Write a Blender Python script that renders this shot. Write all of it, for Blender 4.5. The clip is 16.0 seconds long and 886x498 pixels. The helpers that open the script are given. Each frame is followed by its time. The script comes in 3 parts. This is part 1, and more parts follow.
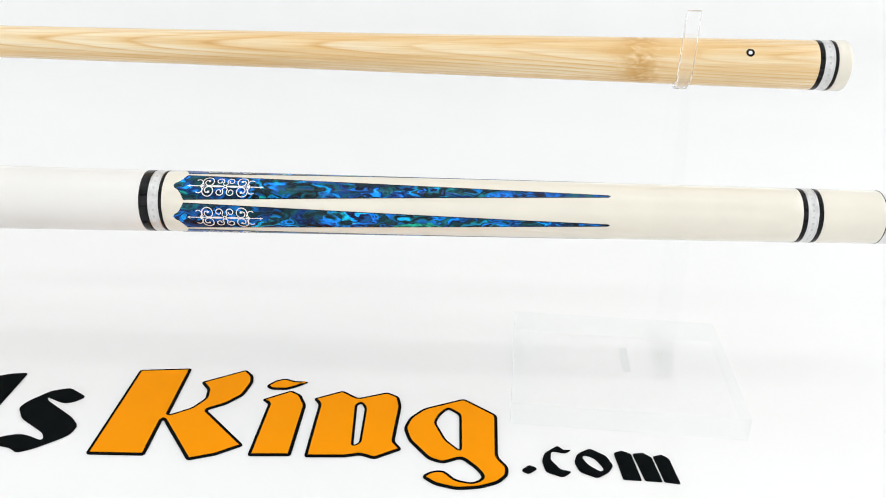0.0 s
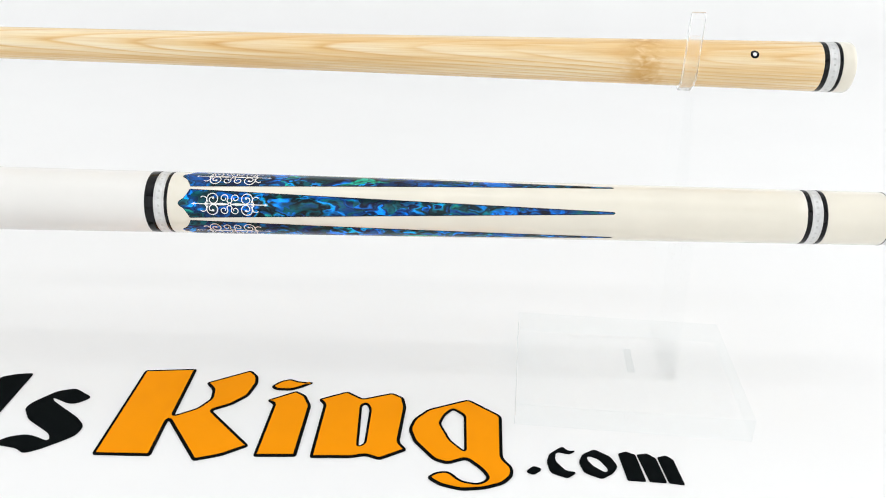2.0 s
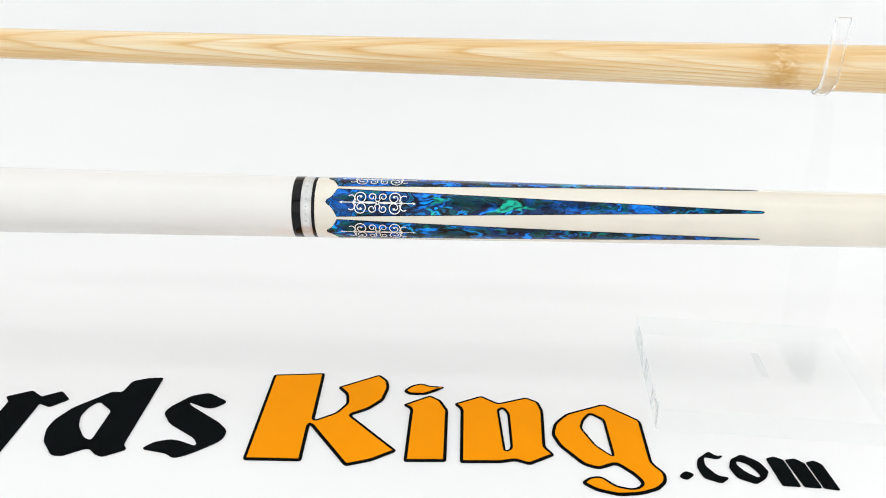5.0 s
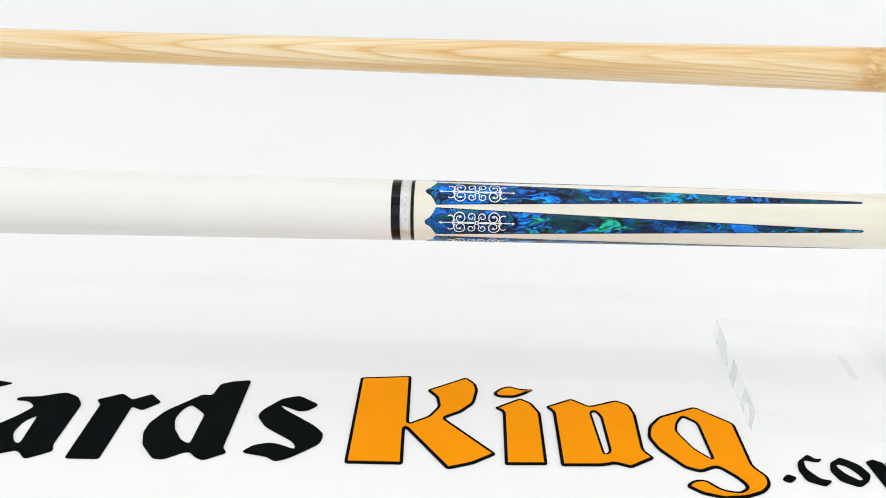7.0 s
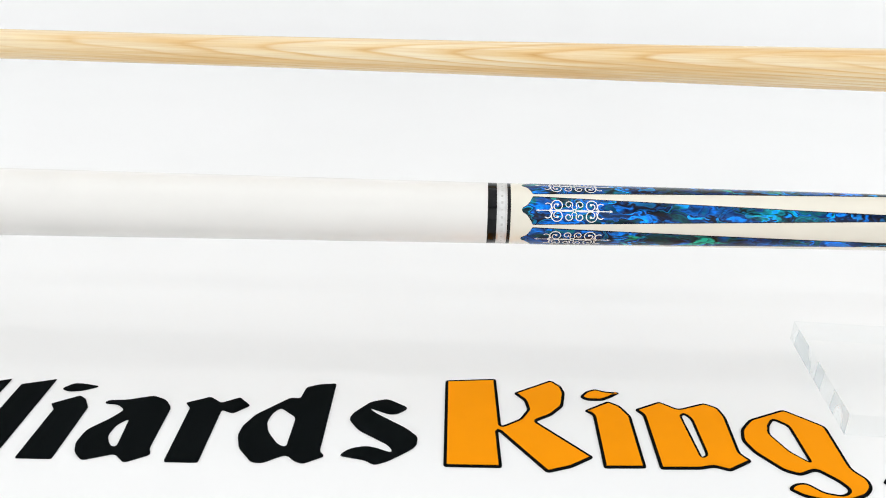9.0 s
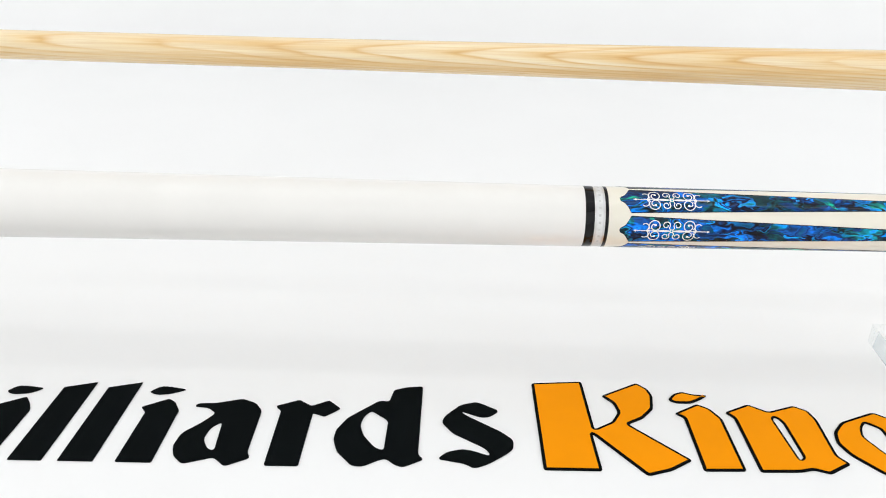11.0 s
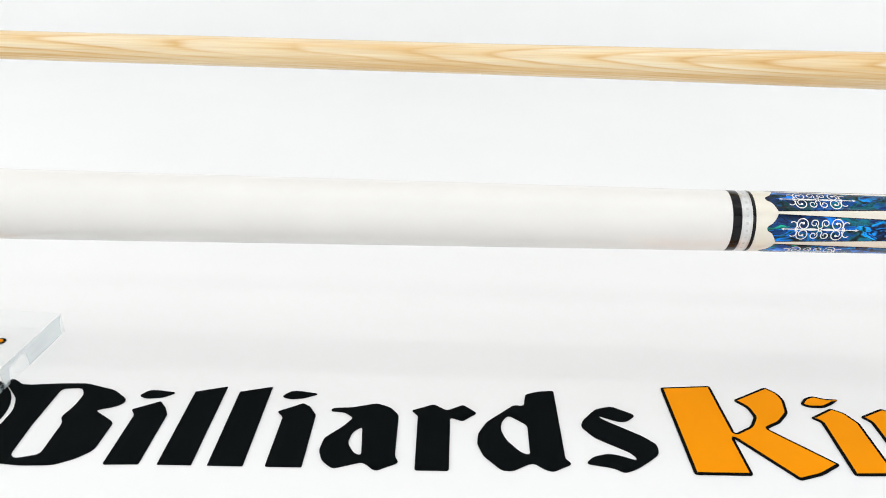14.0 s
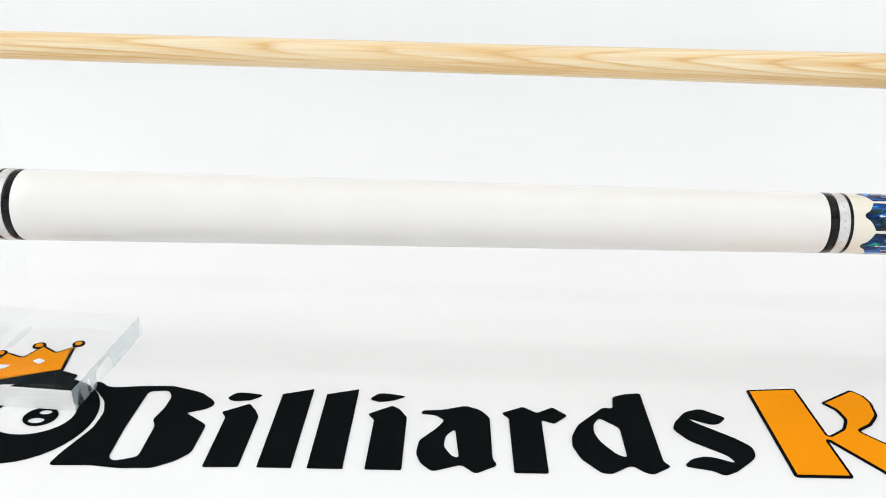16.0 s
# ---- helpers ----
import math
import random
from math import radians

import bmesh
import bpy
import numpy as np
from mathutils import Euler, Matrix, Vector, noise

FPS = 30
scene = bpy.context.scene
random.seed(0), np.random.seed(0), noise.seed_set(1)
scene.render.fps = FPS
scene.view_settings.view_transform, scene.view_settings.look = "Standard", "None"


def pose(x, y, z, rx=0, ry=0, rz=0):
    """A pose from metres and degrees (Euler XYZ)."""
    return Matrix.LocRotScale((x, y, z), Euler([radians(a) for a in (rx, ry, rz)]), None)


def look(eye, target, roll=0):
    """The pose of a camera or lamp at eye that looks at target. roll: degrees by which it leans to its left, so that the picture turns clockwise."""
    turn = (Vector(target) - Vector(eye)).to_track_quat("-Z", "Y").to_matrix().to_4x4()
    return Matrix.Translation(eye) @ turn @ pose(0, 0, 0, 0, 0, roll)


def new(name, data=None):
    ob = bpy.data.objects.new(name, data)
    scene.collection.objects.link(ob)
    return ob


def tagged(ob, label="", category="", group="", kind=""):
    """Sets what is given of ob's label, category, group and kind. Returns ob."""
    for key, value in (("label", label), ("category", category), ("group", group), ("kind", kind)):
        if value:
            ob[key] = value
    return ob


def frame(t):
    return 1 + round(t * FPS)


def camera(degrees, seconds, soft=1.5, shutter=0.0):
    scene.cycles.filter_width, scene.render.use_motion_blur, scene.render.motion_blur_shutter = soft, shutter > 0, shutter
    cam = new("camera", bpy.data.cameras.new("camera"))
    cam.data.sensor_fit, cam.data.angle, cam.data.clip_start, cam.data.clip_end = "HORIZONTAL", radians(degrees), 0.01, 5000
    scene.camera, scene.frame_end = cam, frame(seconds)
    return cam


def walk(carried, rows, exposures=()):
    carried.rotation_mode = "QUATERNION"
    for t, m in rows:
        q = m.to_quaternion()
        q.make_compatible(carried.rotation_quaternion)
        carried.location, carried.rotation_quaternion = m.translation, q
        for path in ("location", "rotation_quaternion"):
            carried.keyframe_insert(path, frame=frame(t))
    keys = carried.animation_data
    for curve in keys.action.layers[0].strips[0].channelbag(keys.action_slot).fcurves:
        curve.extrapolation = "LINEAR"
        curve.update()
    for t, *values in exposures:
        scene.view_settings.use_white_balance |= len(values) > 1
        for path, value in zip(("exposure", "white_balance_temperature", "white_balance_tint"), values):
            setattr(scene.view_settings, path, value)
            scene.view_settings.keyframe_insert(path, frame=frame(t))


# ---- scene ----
cam = camera(58.2, 16.0, soft=1.0)


def aim(x, y, z, yaw, pitch, roll):
    return pose(x, y, z, 90 + pitch, 0, yaw) @ pose(0, 0, 0, 0, 0, roll)


PATH = [
    (0, 0.1459, -0.2572, 0.2127, 0.50, -24.77, 0.85),
    (0.5, 0.1503, -0.2572, 0.2131, 0.52, -24.80, 0.85),
    (1, 0.1516, -0.2573, 0.2134, 0.53, -24.83, 0.86),
    (1.5, 0.1494, -0.2574, 0.2138, 0.54, -24.85, 0.86),
    (2, 0.1441, -0.2575, 0.2141, 0.55, -24.88, 0.86),
    (2.5, 0.1340, -0.2575, 0.2145, 0.55, -24.90, 0.86),
    (3, 0.1238, -0.2575, 0.2148, 0.55, -24.92, 0.87),
    (3.5, 0.1135, -0.2575, 0.2151, 0.54, -24.94, 0.87),
    (4, 0.1033, -0.2576, 0.2154, 0.53, -24.96, 0.87),
    (6.5, 0.0513, -0.2575, 0.2166, 0.46, -25.01, 0.89),
    (7, 0.0409, -0.2576, 0.2168, 0.44, -25.02, 0.90),
    (7.5, 0.0305, -0.2576, 0.2169, 0.42, -25.02, 0.91),
    (8, 0.0208, -0.2575, 0.2171, 0.39, -25.02, 0.90),
    (8.5, 0.0105, -0.2575, 0.2172, 0.38, -25.01, 0.91),
    (9, 0.0001, -0.2575, 0.2173, 0.36, -25.00, 0.91),
    (11.5, -0.0516, -0.2575, 0.2176, 0.26, -24.92, 0.93),
    (12, -0.0620, -0.2576, 0.2176, 0.25, -24.89, 0.94),
    (12.5, -0.0722, -0.2576, 0.2175, 0.23, -24.86, 0.94),
    (13, -0.0825, -0.2577, 0.2175, 0.22, -24.83, 0.94),
    (13.5, -0.0927, -0.2578, 0.2174, 0.21, -24.79, 0.94),
    (14, -0.1029, -0.2579, 0.2173, 0.21, -24.74, 0.94),
    (14.5, -0.1131, -0.2580, 0.2171, 0.20, -24.69, 0.94),
    (15, -0.1234, -0.2581, 0.2169, 0.20, -24.64, 0.94),
    (15.5, -0.1333, -0.2583, 0.2167, 0.21, -24.59, 0.94),
    (16, -0.1435, -0.2584, 0.2164, 0.22, -24.52, 0.94),
]
walk(cam, [(t, aim(*row)) for t, *row in PATH])

# ---- light: an added white booth, unseen fill lamps and one long tube ----
world = bpy.data.worlds.new("booth_air")
world.use_nodes = True
world.node_tree.nodes["Background"].inputs[0].default_value = (0.9, 0.95, 1.0, 1)
world.node_tree.nodes["Background"].inputs[1].default_value = 0.2
scene.world = world


def area_lamp(name, eye, target, size_x, size_y, watts, tint):
    data = bpy.data.lights.new(name, "AREA")
    data.shape, data.size, data.size_y, data.energy, data.color = "RECTANGLE", size_x, size_y, watts, tint
    ob = new(name, data)
    ob.matrix_basis = look(eye, target)
    return ob


# unseen fill lamps, added for even light; the tube draws the highlight line
area_lamp("fill_top", (0.0, -0.05, 1.50), (0.0, -0.05, 0.0), 2.8, 2.2, 5.8, (0.99, 1.0, 1.0))
area_lamp("fill_west", (-1.35, 0.05, 0.62), (0.0, 0.1, 0.0), 1.3, 1.0, 7.5, (0.98, 0.993, 1.0))
area_lamp("fill_east", (1.35, 0.05, 0.62), (0.0, 0.1, 0.0), 1.3, 1.0, 8.2, (0.98, 0.993, 1.0))
area_lamp("fill_front", (0.0, -1.45, 0.62), (0.0, 0.1, 0.05), 2.8, 1.1, 7.3, (0.985, 0.995, 1.0))
area_lamp("tube_lamp", (0.0, -0.09, 0.80), (0.0, -0.05, 0.0), 1.3, 0.03, 0.52, (1.0, 1.0, 1.0))
scene.view_settings.exposure = 0.0


# ---- materials ----
class Nodes:
    """A small helper for node trees."""

    def __init__(self, name, **values):
        self.mat = bpy.data.materials.new(name)
        self.mat.use_nodes = True
        self.tree = self.mat.node_tree
        self.bsdf = self.tree.nodes["Principled BSDF"]
        for key, value in values.items():
            self.set(self.bsdf, key.replace("_", " "), value)

    def set(self, node, socket, value):
        if hasattr(value, "is_output"):
            self.tree.links.new(value, node.inputs[socket])
        else:
            node.inputs[socket].default_value = value

    def add(self, kind, inputs=(), **props):
        node = self.tree.nodes.new("ShaderNode" + kind)
        for key, value in props.items():
            if key == "operation":
                node.operation = value
            elif key == "blend_type":
                node.blend_type = value
            elif key == "feature":
                node.feature = value
        for socket, value in dict(inputs).items():
            self.set(node, socket, value)
        return node

    def coords(self, scale=(1, 1, 1), shift=(0, 0, 0)):
        tex = self.add("TexCoord")
        m = self.add("Mapping", {"Vector": tex.outputs["Object"], "Scale": scale, "Location": shift})
        return m.outputs[0]

    def ramp(self, fac, stops):
        node = self.add("ValToRGB", {"Fac": fac})
        el = node.color_ramp.elements
        el[0].position, el[0].color = stops[0][0], (*stops[0][1], 1)
        el[1].position, el[1].color = stops[-1][0], (*stops[-1][1], 1)
        for pos, col in stops[1:-1]:
            e = el.new(pos)
            e.color = (*col, 1)
        return node.outputs[0]

    def bump(self, height, strength, distance):
        node = self.add("Bump", {"Height": height, "Strength": strength, "Distance": distance})
        self.set(self.bsdf, "Normal", node.outputs[0])

    def math(self, op, a, b=0.0):
        node = self.add("Math", operation=op)
        self.set(node, 0, a)
        self.set(node, 1, b)
        return node.outputs[0]

    def mix(self, fac, a, b, blend="MIX"):
        node = self.add("MixRGB", {"Fac": fac, "Color1": a, "Color2": b}, blend_type=blend)
        return node.outputs[0]


def plain(name, colour, rough, spread=0.04, scale=40.0, bump=0.0, coat=0.0, metal=0.0, size=0.0002, gloss=0.5):
    """A surface of one colour with a faint mottling and a fine grain."""
    n = Nodes(name, Roughness=rough, Metallic=metal, Coat_Weight=coat, Coat_Roughness=0.018, Specular_IOR_Level=gloss)
    big = n.add("TexNoise", {"Vector": n.coords(), "Scale": scale, "Detail": 4.0})
    low = tuple(c * (1 - spread) for c in colour)
    high = tuple(min(1.0, c * (1 + spread)) for c in colour)
    n.set(n.bsdf, "Base Color", n.ramp(big.outputs["Fac"], [(0.3, low), (0.7, high)]))
    if bump:
        fine = n.add("TexNoise", {"Vector": n.coords(), "Scale": scale * 60, "Detail": 3.0})
        n.bump(fine.outputs["Fac"], bump, size)
    return n.mat


MAT_SHEET = plain("white_sheet", (0.886, 0.886, 0.885), 0.55, 0.012, 5.0, 0.06)
MAT_WALL = plain("white_fabric", (0.80, 0.80, 0.80), 0.85, 0.015, 3.0, 0.05)
MAT_IVORY = plain("ivory_lacquer", (0.825, 0.78, 0.67), 0.28, 0.025, 60.0, 0.02, 0.7)
MAT_WRAP = plain("white_leather_wrap", (0.835, 0.82, 0.79), 0.33, 0.015, 40.0, 0.04, 0.35)
MAT_BLACK = plain("black_ring_lacquer", (0.003, 0.003, 0.004), 0.06, 0.2, 80.0, 0.0, 0.0, gloss=0.22)
MAT_SILVER = plain("brushed_silver", (0.66, 0.66, 0.65), 0.3, 0.05, 120.0, 0.08, 0.0, 1.0)
MAT_PEARL = plain("silver_pearl", (0.84, 0.85, 0.84), 0.3, 0.06, 300.0, 0.0, 0.3, 0.1)
MAT_ENGRAVE = plain("engraved_grey", (0.56, 0.56, 0.55), 0.35, 0.08, 300.0)
MAT_BAND = plain("pearl_band", (0.70, 0.705, 0.70), 0.38, 0.10, 420.0, 0.05, 0.2, 0.25)
MAT_INK = plain("black_print", (0.0035, 0.0048, 0.0052), 0.75, 0.12, 25.0, 0.05, gloss=0.02)
MAT_ORANGE = plain("orange_print", (0.93, 0.31, 0.001), 0.7, 0.03, 30.0, 0.05, gloss=0.05)
MAT_PAPER = plain("white_print", (0.83, 0.835, 0.84), 0.5, 0.01, 8.0)
MAT_CAP = plain("white_cap", (0.86, 0.86, 0.86), 0.4, 0.01, 30.0)


def abalone():
    """Blue and green nacre: cut flakes, each with its own swirled growth bands, dark veins and a few green flashes."""
    n = Nodes("abalone_shell", Roughness=0.34, Metallic=0.45, Specular_IOR_Level=0.1, Coat_Weight=0.38, Coat_Roughness=0.008)
    base = n.coords((100, 200, 200))
    warp = n.add("TexNoise", {"Vector": base, "Scale": 0.9, "Detail": 2.0})
    bent = n.add("MixRGB", {"Fac": 1.0, "Color1": base, "Color2": n.mix(1.0, warp.outputs["Color"], (1.7, 1.7, 1.7, 1), "MULTIPLY")}, blend_type="ADD").outputs[0]
    flakes = n.add("TexVoronoi", {"Vector": bent, "Scale": 0.6, "Randomness": 1.0}, feature="F1")
    pick = n.add("SeparateColor", {"Color": flakes.outputs["Color"]})
    swirl = n.add("TexNoise", {"Vector": bent, "Scale": 0.75, "Detail": 1.5, "Distortion": 1.2})
    bands = n.math("FRACT", n.math("ADD", n.math("MULTIPLY", swirl.outputs["Fac"], 4.2), n.math("MULTIPLY", pick.outputs[1], 2.0)))
    tide = n.math("FRACT", n.math("ADD", n.math("MULTIPLY", swirl.outputs["Fac"], 1.9), pick.outputs[0]))
    hue = n.ramp(tide, [(0.0, (0.0, 0.045, 0.13)), (0.14, (0.0, 0.10, 0.34)), (0.30, (0.0, 0.28, 0.90)), (0.42, (0.0, 0.13, 0.38)), (0.55, (0.0, 0.13, 0.16)),
                        (0.66, (0.0, 0.045, 0.07)), (0.78, (0.0, 0.24, 0.32)), (0.90, (0.01, 0.36, 0.95)), (1.0, (0.0, 0.055, 0.16))])
    growth = n.ramp(bands, [(0.0, (0.06, 0.10, 0.14)), (0.10, (0.35, 0.4, 0.45)), (0.40, (1.1, 1.1, 1.1)), (0.66, (1.3, 1.3, 1.3)), (0.90, (0.4, 0.42, 0.45)), (1.0, (0.06, 0.10, 0.14))])
    cloud = n.add("TexNoise", {"Vector": n.coords((50, 110, 110), (3, 1, 2)), "Scale": 1.0, "Detail": 2.0})
    shade = n.ramp(cloud.outputs["Fac"], [(0.36, (0.30, 0.38, 0.36)), (0.50, (0.9, 0.9, 0.9)), (0.64, (1.6, 1.6, 1.6))])
    fine = n.add("TexNoise", {"Vector": n.coords((500, 1400, 1400)), "Scale": 1.0, "Detail": 3.0})
    silk = n.ramp(fine.outputs["Fac"], [(0.35, (0.78, 0.8, 0.82)), (0.65, (1.15, 1.15, 1.15))])
    col = n.mix(1.0, n.mix(1.0, n.mix(1.0, hue, growth, "MULTIPLY"), shade, "MULTIPLY"), silk, "MULTIPLY")
    col = n.mix(1.0, n.add("Gamma", {"Color": col, "Gamma": 1.3}).outputs[0], (0.75, 1.22, 1.12, 1), "MULTIPLY")
    flash = n.add("TexNoise", {"Vector": bent, "Scale": 0.42, "Detail": 1.0, "Distortion": 1.0})
    glint = n.math("MULTIPLY", n.ramp(flash.outputs["Fac"], [(0.645, (0, 0, 0)), (0.69, (1, 1, 1))]), n.ramp(pick.outputs[2], [(0.60, (0, 0, 0)), (0.64, (0.9, 0.9, 0.9))]))
    n.set(n.bsdf, "Base Color", n.mix(glint, col, n.mix(1.0, growth, (0.01, 0.50, 0.34, 1), "MULTIPLY")))
    return n.mat


MAT_SHELL = abalone()
MAT_EDGE = plain("dark_blue_inlay_edge", (0.001, 0.006, 0.018), 0.06, 0.2, 200.0, 0.0, 0.0, gloss=0.25)


def maple():
    """Pale maple: long flame grain, fine fibres and one golden burl."""
    n = Nodes("maple_wood", Roughness=0.5, Coat_Weight=0.7, Coat_Roughness=0.01, Specular_IOR_Level=0.25)
    x, y, z = n.add("SeparateXYZ", {"Vector": n.coords()}).outputs
    slow = n.add("TexNoise", {"Vector": n.coords((5, 70, 70)), "Scale": 1.0, "Detail": 1.5})
    quick = n.add("TexNoise", {"Vector": n.coords((22, 420, 420)), "Scale": 1.0, "Detail": 2.0})
    # growth layers cut at a shallow slant, so that they run out in long points on the upper front
    up = n.math("ADD", n.math("MULTIPLY", z, 0.66), n.math("MULTIPLY", y, -0.75))
    layer = n.math("ADD", n.math("ADD", up, n.math("MULTIPLY", x, 0.025)), n.math("ADD", n.math("MULTIPLY", slow.outputs["Fac"], 0.0052), n.math("MULTIPLY", quick.outputs["Fac"], 0.0005)))
    rings = n.math("FRACT", n.math("MULTIPLY", layer, 640.0))
    grain = n.ramp(rings, [(0.0, (0.89, 0.74, 0.50)), (0.16, (0.91, 0.79, 0.58)), (0.45, (0.90, 0.76, 0.51)), (0.72, (0.87, 0.67, 0.38)), (0.88, (0.75, 0.475, 0.185)), (1.0, (0.89, 0.74, 0.50))])
    patch = n.add("TexNoise", {"Vector": n.coords((9, 120, 120), (5, 5, 5)), "Scale": 1.0, "Detail": 2.0})
    grain = n.mix(n.ramp(patch.outputs["Fac"], [(0.38, (0.25, 0.25, 0.25)), (0.66, (1, 1, 1))]), (0.885, 0.70, 0.43, 1), grain)
    fibre = n.add("TexNoise", {"Vector": n.coords((20, 1300, 1300)), "Scale": 1.0, "Detail": 5.0, "Roughness": 0.7})
    col = n.mix(1.0, grain, n.ramp(fibre.outputs["Fac"], [(0.36, (0.91, 0.84, 0.74)), (0.58, (1.0, 1.0, 0.99))]), "MULTIPLY")
    broad = n.add("TexNoise", {"Vector": n.coords((7, 160, 160), (1, 2, 3)), "Scale": 1.0, "Detail": 3.0})
    col = n.mix(1.0, col, n.ramp(broad.outputs["Fac"], [(0.38, (0.92, 0.80, 0.61)), (0.58, (1.0, 1.0, 1.0))]), "MULTIPLY")
    off = n.math("DIVIDE", n.math("SUBTRACT", x, 0.2285), 0.0085)
    bell = n.math("POWER", 2.718, n.math("MULTIPLY", n.math("MULTIPLY", off, off), -1.0))
    cloud = n.add("TexNoise", {"Vector": n.coords((170, 330, 330)), "Scale": 1.0, "Detail": 4.0, "Distortion": 0.8})
    mask = n.math("MULTIPLY", bell, n.ramp(cloud.outputs["Fac"], [(0.30, (0, 0, 0)), (0.56, (1, 1, 1))]))
    col = n.mix(n.math("MULTIPLY", mask, 0.95), col, (0.62, 0.34, 0.09, 1))
    n.set(n.bsdf, "Base Color", col)
    n.bump(fibre.outputs["Fac"], 0.06, 0.0001)
    return n.mat


MAT_MAPLE = maple()


def acrylic(name, solid):
    """Clear acrylic with faint smudges: part solid glass that bends the view, part seen straight through."""
    n = Nodes(name, IOR=1.49, Transmission_Weight=1.0)
    n.set(n.bsdf, "Base Color", (1.0, 1.0, 1.0, 1))
    out = n.tree.nodes["Material Output"]
    smudge = n.add("TexNoise", {"Vector": n.coords(), "Scale": 60.0, "Detail": 3.0})
    n.set(n.bsdf, "Roughness", n.ramp(smudge.outputs["Fac"], [(0.45, (0.0, 0.0, 0.0)), (0.8, (0.04, 0.04, 0.04))]))
    clear = n.add("BsdfTransparent", {"Color": (0.998, 1.0, 1.0, 1)})
    mixed = n.add("MixShader", {0: solid, 1: clear.outputs[0], 2: n.bsdf.outputs[0]})
    n.tree.links.new(mixed.outputs[0], out.inputs[0])
    return n.mat


def acrylic_edge(name, white, clearness, patchy=False):
    """A cut edge: milky colour painted in for reflections inside it, with saw marks."""
    n = Nodes(name, Roughness=0.25)
    out = n.tree.nodes["Material Output"]
    saw = n.add("TexNoise", {"Vector": n.coords((60, 60, 900)), "Scale": 1.0, "Detail": 3.0})
    n.set(n.bsdf, "Base Color", n.ramp(saw.outputs["Fac"], [(0.35, tuple(c * 0.93 for c in white)), (0.65, white)]))
    clear = n.add("BsdfTransparent", {"Color": (0.99, 1.0, 1.0, 1)})
    # tinted patches painted in for what the side face mirrors
    if patchy:
        bands = n.add("TexNoise", {"Vector": n.coords((20, 55, 20)), "Scale": 1.0, "Detail": 1.0})
        clearness = n.ramp(bands.outputs["Fac"], [(0.44, (0.9, 0.9, 0.9)), (0.47, (clearness,) * 3), (0.62, (clearness,) * 3), (0.65, (0.95, 0.95, 0.95))])
    mixed = n.add("MixShader", {0: clearness, 1: n.bsdf.outputs[0], 2: clear.outputs[0]})
    n.tree.links.new(mixed.outputs[0], out.inputs[0])
    return n.mat


MAT_ACRYLIC = acrylic("clear_acrylic", 0.015)
MAT_HOOK = acrylic("clear_acrylic_lip", 0.85)
MAT_EDGE_REFLECT = acrylic_edge("acrylic_edge_reflection", (0.985, 0.988, 0.99), 0.04)
MAT_SIDE_REFLECT = acrylic_edge("acrylic_side_reflection", (0.60, 0.68, 0.71), 0.5, True)
MAT_POLISHED = acrylic_edge("acrylic_polished_edge", (0.96, 0.965, 0.965), 0.93)


# ---- mesh helpers ----
def part(name, bm, material, parent=None, label=""):
    data = bpy.data.meshes.new(name)
    bm.normal_update()
    bm.to_mesh(data)
    bm.free()
    data.materials.append(material)
    ob = new(name, data)
    if parent is not None:
        ob.parent = parent
    return tagged(ob, label)


def smooth(ob, angle=35):
    ob.data.set_sharp_from_angle(angle=radians(angle))
    for poly in ob.data.polygons:
        poly.use_smooth = True
    return ob


def lathe(profile, steps=96):
    """A body of revolution about x from (x, radius) pairs."""
    bm = bmesh.new()
    rows = []
    for x, r in profile:
        if r <= 0:
            rows.append([bm.verts.new((x, 0, 0))])
        else:
            rows.append([bm.verts.new((x, r * math.cos(2 * math.pi * k / steps), r * math.sin(2 * math.pi * k / steps))) for k in range(steps)])
    for a, b in zip(rows, rows[1:]):
        for k in range(steps):
            j = (k + 1) % steps
            if len(a) == 1 and len(b) == 1:
                continue
            if len(a) == 1:
                bm.faces.new((a[0], b[j], b[k]))
            elif len(b) == 1:
                bm.faces.new((a[k], a[j], b[0]))
            else:
                bm.faces.new((a[k], a[j], b[j], b[k]))
    bmesh.ops.recalc_face_normals(bm, faces=bm.faces)
    return bm


def box(x0, x1, y0, y1, z0, z1, bevel=0.0):
    bm = bmesh.new()
    bmesh.ops.create_cube(bm, size=1.0, matrix=Matrix.Translation(((x0 + x1) / 2, (y0 + y1) / 2, (z0 + z1) / 2)) @ Matrix.Diagonal((x1 - x0, y1 - y0, z1 - z0, 1)))
    if bevel:
        bmesh.ops.bevel(bm, geom=bm.edges[:], offset=bevel, segments=2, affect="EDGES", profile=0.5)
    return bm


def rounded(corners, radius):
    """The outline of a polygon with its corners rounded off."""
    out = []
    n = len(corners)
    for i in range(n):
        a, b, c = (Vector(corners[(i + k) % n]) for k in (-1, 0, 1))
        ra = min(radius, (a - b).length * 0.45)
        rc = min(radius, (c - b).length * 0.45)
        p, q = b + (a - b).normalized() * ra, b + (c - b).normalized() * rc
        for k in range(5):
            u = k / 4
            out.append((1 - u) ** 2 * p + 2 * u * (1 - u) * b + u * u * q)
    return out


